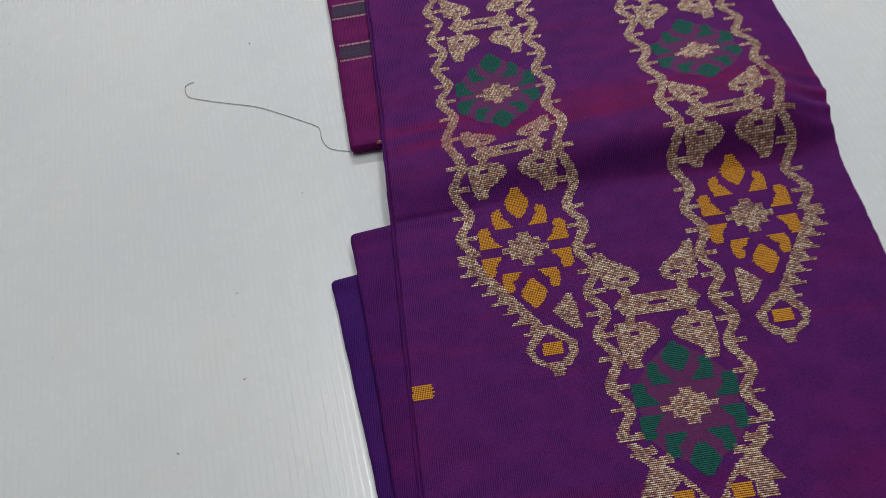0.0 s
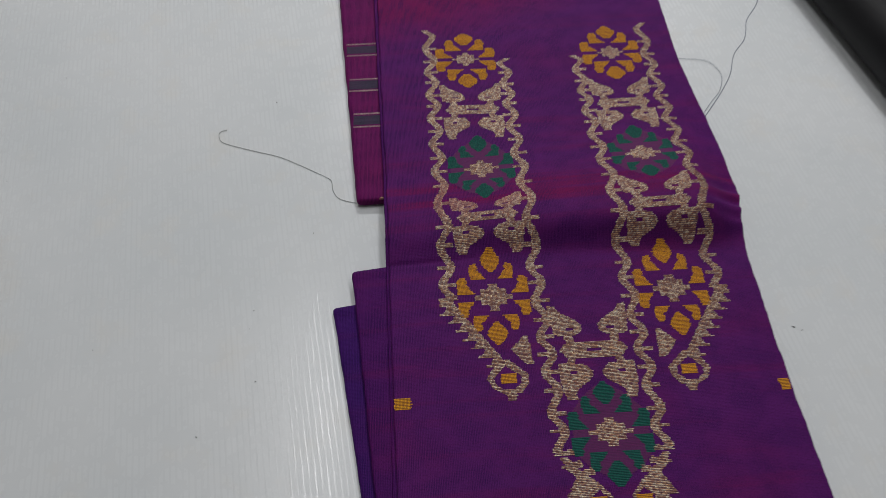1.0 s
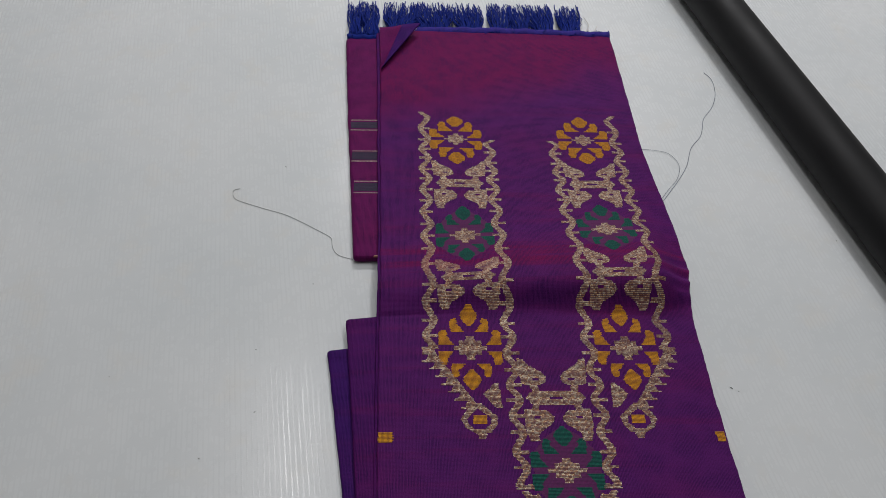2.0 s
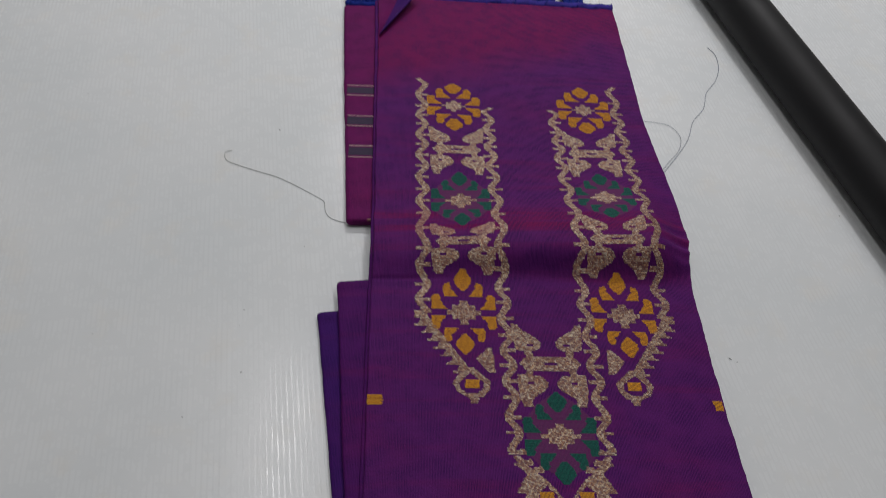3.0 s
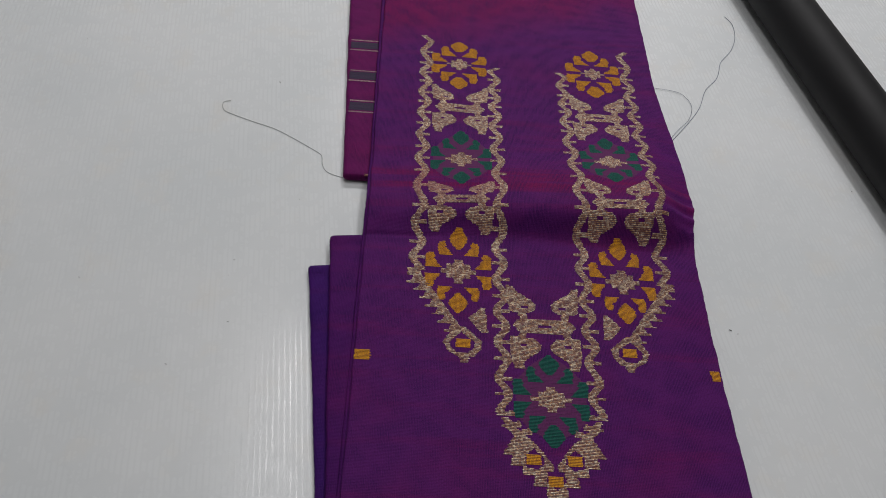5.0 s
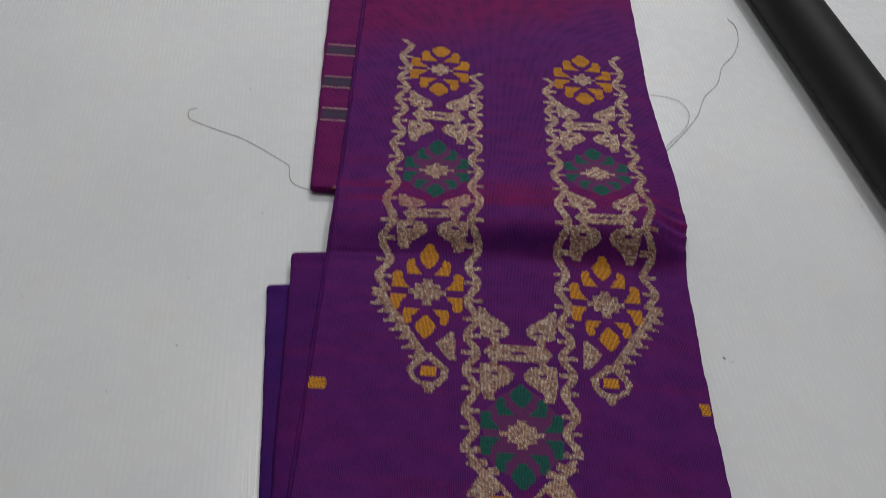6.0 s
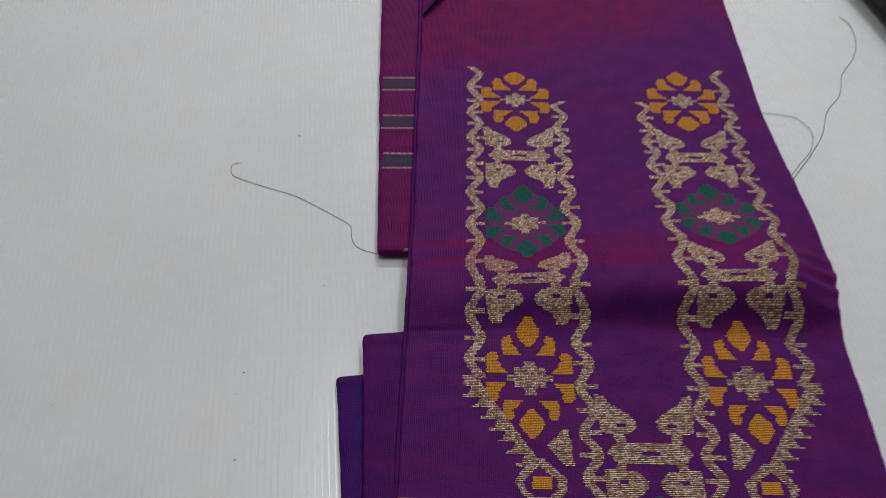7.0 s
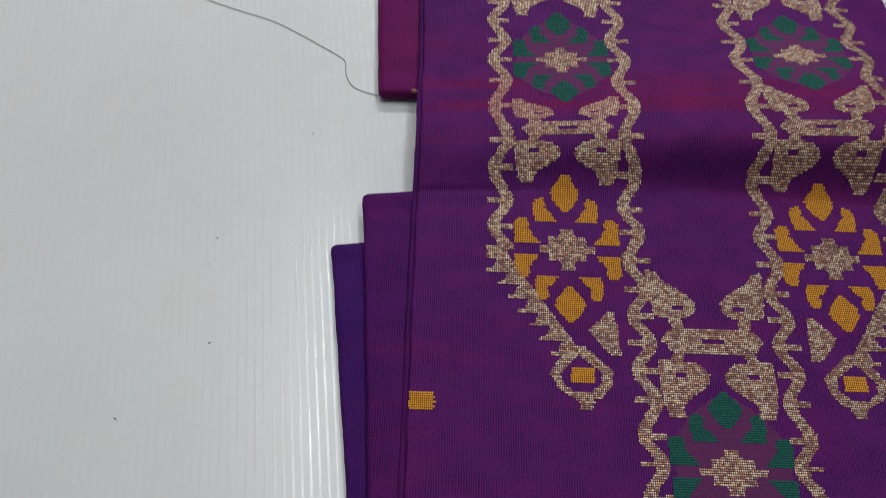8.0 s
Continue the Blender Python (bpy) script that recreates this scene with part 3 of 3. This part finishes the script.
# the pendant in the middle
flower(MID + 0.0005, 0.0360, 0.0310, 0.0405, 0.0410, GREEN, halo=True)
leaf_knot(MID - 0.001, 0.1040, 0.98, 0.95, 0.95)
for side in (-1, 1):
    band = [[(-0.0405, 0.019), (-0.0350, 0.019), (-0.0320, 0.013), (-0.0225, 0.0045), (-0.0130, -0.0035), (-0.0025, -0.0180), (-0.0020, -0.0240), (-0.0065, -0.0240),
             (-0.0070, -0.0190), (-0.0170, -0.0070), (-0.0250, 0.0000), (-0.0365, 0.0090)]]
    for x, y in ((-0.0450, 0.0195), (-0.0400, 0.0110), (-0.0320, 0.0050)):
        band.append([(x, y), (x + 0.0150, y), (x + 0.0140, y + 0.0055), (x + 0.0050, y + 0.0032), (x, y + 0.0018)])
    wing = [(-0.0294, 0.0064), (-0.0404, -0.0118), (-0.0330, -0.0120), (-0.0345, -0.0195), (-0.0244, -0.0195), (-0.0256, -0.0273), (-0.0158, -0.0273), (-0.0182, -0.0350),
            (-0.0071, -0.0350), (-0.0084, -0.0415), (0.0, -0.0520), (0.0, -0.0385), (-0.0080, -0.0310), (-0.0060, -0.0200), (-0.0200, -0.0020)]
    hole = [(-0.0160, -0.0060), (-0.0235, -0.0120), (-0.0225, -0.0205), (-0.0140, -0.0225), (-0.0085, -0.0180), (-0.0080, -0.0130)]
    woven("pendant_tip", [[(MID - side * x, y) for x, y in p] for p in band + [wing]], [[(MID - side * x, y) for x, y in hole]], ZARI, panel)
    sq = [(-0.0215, -0.0185), (-0.0105, -0.0185), (-0.0105, -0.0110), (-0.0215, -0.0110)]
    woven("square", [[(MID - side * x, y) for x, y in sq]], [], YELLOW, panel, full=0.46)
woven("square", [[(MID - 0.0055, -0.0355), (MID + 0.0055, -0.0355), (MID + 0.0055, -0.0275), (MID - 0.0055, -0.0275)]], [], YELLOW, panel, full=0.46)
# small buttas near the two edges
woven("butta", [[(-0.0808, 0.0622), (-0.0692, 0.0622), (-0.0692, 0.0714), (-0.0808, 0.0714)]] + [[(-0.0692, y), (-0.0675, y), (-0.0675, y + 0.0013), (-0.0692, y + 0.0013)] for y in (0.0634, 0.0658, 0.0682)], [], YELLOW, panel, full=0.46)
woven("butta", [[(0.2180, 0.0620), (0.2253, 0.0610), (0.2253, 0.0702), (0.2172, 0.0712)]], [], YELLOW, panel, full=0.46)


# ---- stripes of the sari end ----
def end_top(x, y):
    return flat(0.0098, 0.0008)(x, y)


for yc in (0.4655, 0.4140, 0.3660):
    xl = lerp_line([(0.267, -0.1105), (0.375, -0.1175), (0.475, -0.1245), (0.632, -0.1335)], yc) + 0.0035
    woven("stripe", [[(xl, yc - 0.0058), (-0.070, yc - 0.0058), (-0.070, yc + 0.0058), (xl, yc + 0.0058)]], [], SLATE, end_strip, "slate grey woven stripe", full=0.49, proud=0.00024, surface=end_top)
    for dy in (-0.0085, 0.0085):
        woven("zari_line", [[(xl, yc + dy - 0.0009), (-0.070, yc + dy - 0.0009), (-0.070, yc + dy + 0.0009), (xl, yc + dy + 0.0009)]], [], PALE_ZARI, end_strip, "thin pale metallic line", surface=end_top, row=0.0009)
woven("zari_mark", [[(-0.0890, 0.2680), (-0.0790, 0.2680), (-0.0790, 0.2735), (-0.0850, 0.2735), (-0.0850, 0.2697), (-0.0890, 0.2697)]], [], ZARI, end_strip, "small gold woven mark at the corner",
      surface=lambda x, y: end_top(x, y) + 0.0001 - 0.0030 * max(0.0, (0.2696 - y) / 0.0026) ** 2)


# ---- turned-back corner, hem and fringe ----
def corner_flap(t0=0.0, t1=1.0, raise_by=0.0, mat=SILK_END):
    n = 14
    verts, faces = [], []
    a, b, c = Vector((-0.0855, 0.5570)), Vector((-0.0895, 0.6480)), Vector((-0.0370, 0.6390))
    for layer in (0, 1):
        for i in range(n + 1):
            for j in range(n + 1):
                s, t = i / n, t0 + (t1 - t0) * j / n
                left = a.lerp(b, s)
                edge = a.lerp(c, s)
                p = left.lerp(edge, t)
                z = panel_top(p.x, p.y) + 0.0006 + 0.0135 * t ** 1.3 * (0.3 + 0.7 * s) + 0.0016 * math.exp(-((t - 0.55) / 0.12) ** 2) * s
                z += raise_by * math.sin(math.pi * j / n) ** 0.5
                verts.append((p.x, p.y, z - (0.0014 if layer else 0)))
    m = (n + 1) ** 2
    for i in range(n):
        for j in range(n):
            q = i * (n + 1) + j
            faces.append((q, q + n + 1, q + n + 2, q + 1))
            faces.append((m + q, m + q + 1, m + q + n + 2, m + q + n + 1))
    rim = [i * (n + 1) + n for i in range(n + 1)]
    for p, q in zip(rim, rim[1:]):
        faces.append((p, q, q + m, p + m))
    for i in range(n):
        faces.append((n * (n + 1) + i, m + n * (n + 1) + i, m + n * (n + 1) + i + 1, n * (n + 1) + i + 1))
    return mesh_of("turned_corner", verts, faces, mat)


flap = part("turned_corner", corner_flap(), sari, "corner of the silk folded back on itself")
part("rolled_edge", corner_flap(0.56, 1.012, 0.0016, SILK_LOW), flap, "rolled purple edge of the turned corner")


def hem_mesh():
    """Blue rolled edge along the top of the panel."""
    pts = []
    for i in range(90):
        x = -0.040 + 0.2615 * i / 89
        y = 0.6470 + 0.0030 * noise.noise((x * 70, 2, 0)) + 0.003 * math.exp(-((x - 0.06) / 0.08) ** 2)
        pts.append((x, y, 0.0092 + 0.0012 * noise.noise((x * 60, 7, 0))))
    return tube_mesh("hem", pts, 0.0078, BLUE_HEM, 12, 0.85)


part("hem", hem_mesh(), sari, "frayed blue hem edge")
part("hem", tube_mesh("hem", [(-0.131 + 0.048 * i / 19, 0.6365 + 0.001 * math.sin(i), 0.0075) for i in range(20)], 0.0052, BLUE, 8, 0.9), sari)


def hem_fray():
    """Short frayed ends along the hem."""
    verts, faces = [], []
    for k in range(520):
        x = random.uniform(-0.130, 0.2215)
        low = x < -0.085
        y, z = (0.638, 0.011) if low else (0.6465, 0.0135)
        pts = [Vector((x, y + random.uniform(-0.004, 0.003), z + random.uniform(-0.001, 0.0015)))]
        way = Vector((random.uniform(-0.5, 0.5), random.uniform(-0.25, 1.0), random.uniform(-0.25, 0.25)))
        for i in range(3):
            way += Vector((random.uniform(-0.4, 0.4), random.uniform(-0.2, 0.4), random.uniform(-0.3, 0.1)))
            pts.append(pts[-1] + way.normalized() * random.uniform(0.0012, 0.0026))
        me = tube_mesh("strand", pts, random.uniform(0.0004, 0.0008), BLUE, 4, 0.6)
        base = len(verts)
        verts += [v.co.copy() for v in me.vertices]
        faces += [tuple(base + q for q in f.vertices) for f in me.polygons]
        bpy.data.meshes.remove(me)
    return mesh_of("hem_fray", verts, faces, BLUE)


tagged(part("hem_fray", hem_fray(), sari, "short frayed blue thread ends"), kind="stuff")


def tassel(x0, x1, count):
    """A bunch of crinkled blue threads tied at the hem, drawn together in its middle and spreading again on the table."""
    verts, faces = [], []
    mid, width = (x0 + x1) / 2, x1 - x0
    lean = random.uniform(-0.008, 0.008)
    for k in range(count):
        a = (k + random.uniform(0.2, 0.8)) / count - 0.5
        w, high = random.uniform(0.75, 1.15), random.uniform(0.2, 1.0)
        pts = []
        for i in range(17):
            s = i / 16
            waist = 1.0 - 0.34 * math.sin(math.pi * min(1.0, s * 1.7)) ** 2
            curl = 0.0036 * s ** 0.5 * noise.noise((k * 3.1 + x0 * 90, s * 6.0, 1)) + 0.0012 * noise.noise((k * 1.7, s * 22, 4))
            pts.append(Vector((mid + a * width * waist + lean * s + curl,
                               0.6400 + 0.080 * s * w + 0.0010 * noise.noise((k * 2.3, s * 15, 8)),
                               max(0.0010, (0.0105 * (1 - s) ** 1.5 + 0.0045 * math.sin(math.pi * s)) * high + 0.0010))))
        me = tube_mesh("strand", pts, random.uniform(0.0006, 0.0010), BLUE, 5, 0.7)
        base = len(verts)
        verts += [v.co.copy() for v in me.vertices]
        faces += [tuple(base + q for q in f.vertices) for f in me.polygons]
        bpy.data.meshes.remove(me)
    return mesh_of("tassel", verts, faces, BLUE)


FRINGE = (-0.131, -0.112, -0.086, -0.040, 0.013, 0.055, 0.090, 0.118, 0.152, 0.186)
for x0, x1 in zip(FRINGE, FRINGE[1:]):
    part("tassel", tassel(x0 - 0.0008, x1 + 0.0008, int((x1 - x0) * 1900)), sari, "royal blue thread tassel")


# ---- black tube on the table ----
def rod():
    r = 0.0302
    d = Vector((-0.207, 1.0, 0)).normalized()
    side = Vector((d.y, -d.x, 0))
    mid = Vector((0.4170, 0.5, r + 0.0003))
    verts, faces, n = [], [], 64
    prof = [(-0.47, 0.0250), (-0.4715, 0.0275), (-0.4705, 0.0297), (-0.467, r), (0.0, r), (0.467, r), (0.4705, 0.0297), (0.4715, 0.0275), (0.47, 0.0250)]
    for s, q in prof:
        for k in range(n):
            a = 2 * math.pi * k / n
            verts.append(mid + d * s + side * (q * math.cos(a)) + Vector((0, 0, q * math.sin(a))))
    for i in range(len(prof) - 1):
        for k in range(n):
            a, b = i * n + k, i * n + (k + 1) % n
            faces.append((a, b, b + n, a + n))
    me = mesh_of("tube", verts, faces, BLACK)
    return me, mid, d


rod_mesh, rod_mid, rod_dir = rod()
pole = tagged(new("black_pole"), "smooth black plastic pole lying on the table", "pole")
part("shaft", rod_mesh, pole)
for s in (-1, 1):
    bm = bmesh.new()
    bmesh.ops.create_cone(bm, cap_ends=True, segments=48, radius1=0.0247, radius2=0.0247, depth=0.006)
    me = bpy.data.meshes.new("end_cap")
    bm.to_mesh(me)
    bm.free()
    me.materials.append(BLACK)
    cap = part("end_cap", me, pole)
    cap.matrix_basis = Matrix.Translation(rod_mid + rod_dir * (0.4675 * s)) @ rod_dir.to_track_quat("Z", "Y").to_matrix().to_4x4()

# ---- loose threads, specks ----
Z = 0.0005
left_thread = [(-0.2390, 0.3705), (-0.2440, 0.3690), (-0.2462, 0.3655), (-0.2440, 0.3572), (-0.2370, 0.3520), (-0.2120, 0.3420), (-0.1870, 0.3330), (-0.1690, 0.3230), (-0.1500, 0.3110), (-0.1380, 0.3030), (-0.1345, 0.2985),
               (-0.1330, 0.2880), (-0.1285, 0.2795), (-0.1210, 0.2750), (-0.1110, 0.2720)]
tagged(new("loose_thread", tube_mesh("loose_thread", smooth_line([(x, y, Z) for x, y in left_thread]), 0.00025, GREY_THREAD, 6)), "thin grey loose thread with a hooked end", "thread")
right_thread = [(0.3410, 0.5850), (0.3475, 0.5700), (0.3455, 0.5440), (0.3350, 0.5180), (0.3175, 0.4940), (0.3110, 0.4750), (0.3045, 0.4610), (0.2885, 0.4410), (0.2765, 0.4120), (0.2605, 0.3875), (0.2470, 0.3700), (0.2280, 0.3460)]
tagged(new("loose_thread", tube_mesh("loose_thread", smooth_line([(x, y, Z) for x, y in right_thread]), 0.00032, BLUE_THREAD, 6)), "thin blue-grey loose thread trailing from the sari", "thread")
loop_thread = [(0.222, 0.4390), (0.247, 0.4360), (0.260, 0.4300), (0.2670, 0.4120), (0.2600, 0.3905), (0.2455, 0.3730), (0.228, 0.350)]
tagged(new("loose_thread", tube_mesh("loose_thread", smooth_line([(x, y, Z + 0.0006) for x, y in loop_thread]), 0.00022, BLUE_THREAD, 6)), "fine curled blue-grey thread beside the sari", "thread")
for k, pts in enumerate(([(-0.127, 0.632), (-0.1305, 0.645), (-0.1285, 0.66), (-0.134, 0.674)], [(-0.129, 0.638), (-0.135, 0.652), (-0.133, 0.668)],
                         [(0.190, 0.664), (0.197, 0.672), (0.200, 0.684), (0.196, 0.700)], [(0.186, 0.658), (0.193, 0.663), (0.205, 0.667), (0.212, 0.680)])):
    tagged(new("loose_thread", tube_mesh("loose_thread", smooth_line([(x, y, 0.003) for x, y in pts]), 0.0004, WHITE_THREAD, 5)), "short pale frayed thread at the fringe", "thread")


def speck(x, y, size, mat, label, long=1.6):
    bm = bmesh.new()
    bmesh.ops.create_icosphere(bm, subdivisions=2, radius=1.0)
    turn = random.uniform(0, math.pi)
    for v in bm.verts:
        k = 1 + 0.45 * noise.noise(v.co * 1.7 + Vector((x * 50, y * 50, 0)))
        px, py = v.co.x * long * k, v.co.y * 0.6 * k
        v.co = ((px * math.cos(turn) - py * math.sin(turn)) * size, (px * math.sin(turn) + py * math.cos(turn)) * size, (v.co.z * 0.35 * k + 0.33) * size)
    me = bpy.data.meshes.new("lint_speck")
    bm.to_mesh(me)
    bm.free()
    me.materials.append(mat)
    ob = tagged(new("lint_speck", me), label, "lint", "specks on the table")
    ob.location = (x, y, 0)


for x, y, size in ((-0.192, 0.405, 0.0010), (-0.150, 0.241, 0.0007), (-0.198, 0.165, 0.0007), (-0.192, 0.1005, 0.0008), (-0.234, 0.0575, 0.0008), (-0.327, 0.137, 0.0006),
                   (-0.413, 0.455, 0.0006), (0.250, 0.120, 0.0013), (0.256, 0.1165, 0.0008), (0.418, 0.299, 0.0009), (-0.441, 0.320, 0.0005), (-0.200, 0.148, 0.0005)):
    speck(x, y, size * 0.7, LINT, "tiny dark speck of lint on the table")
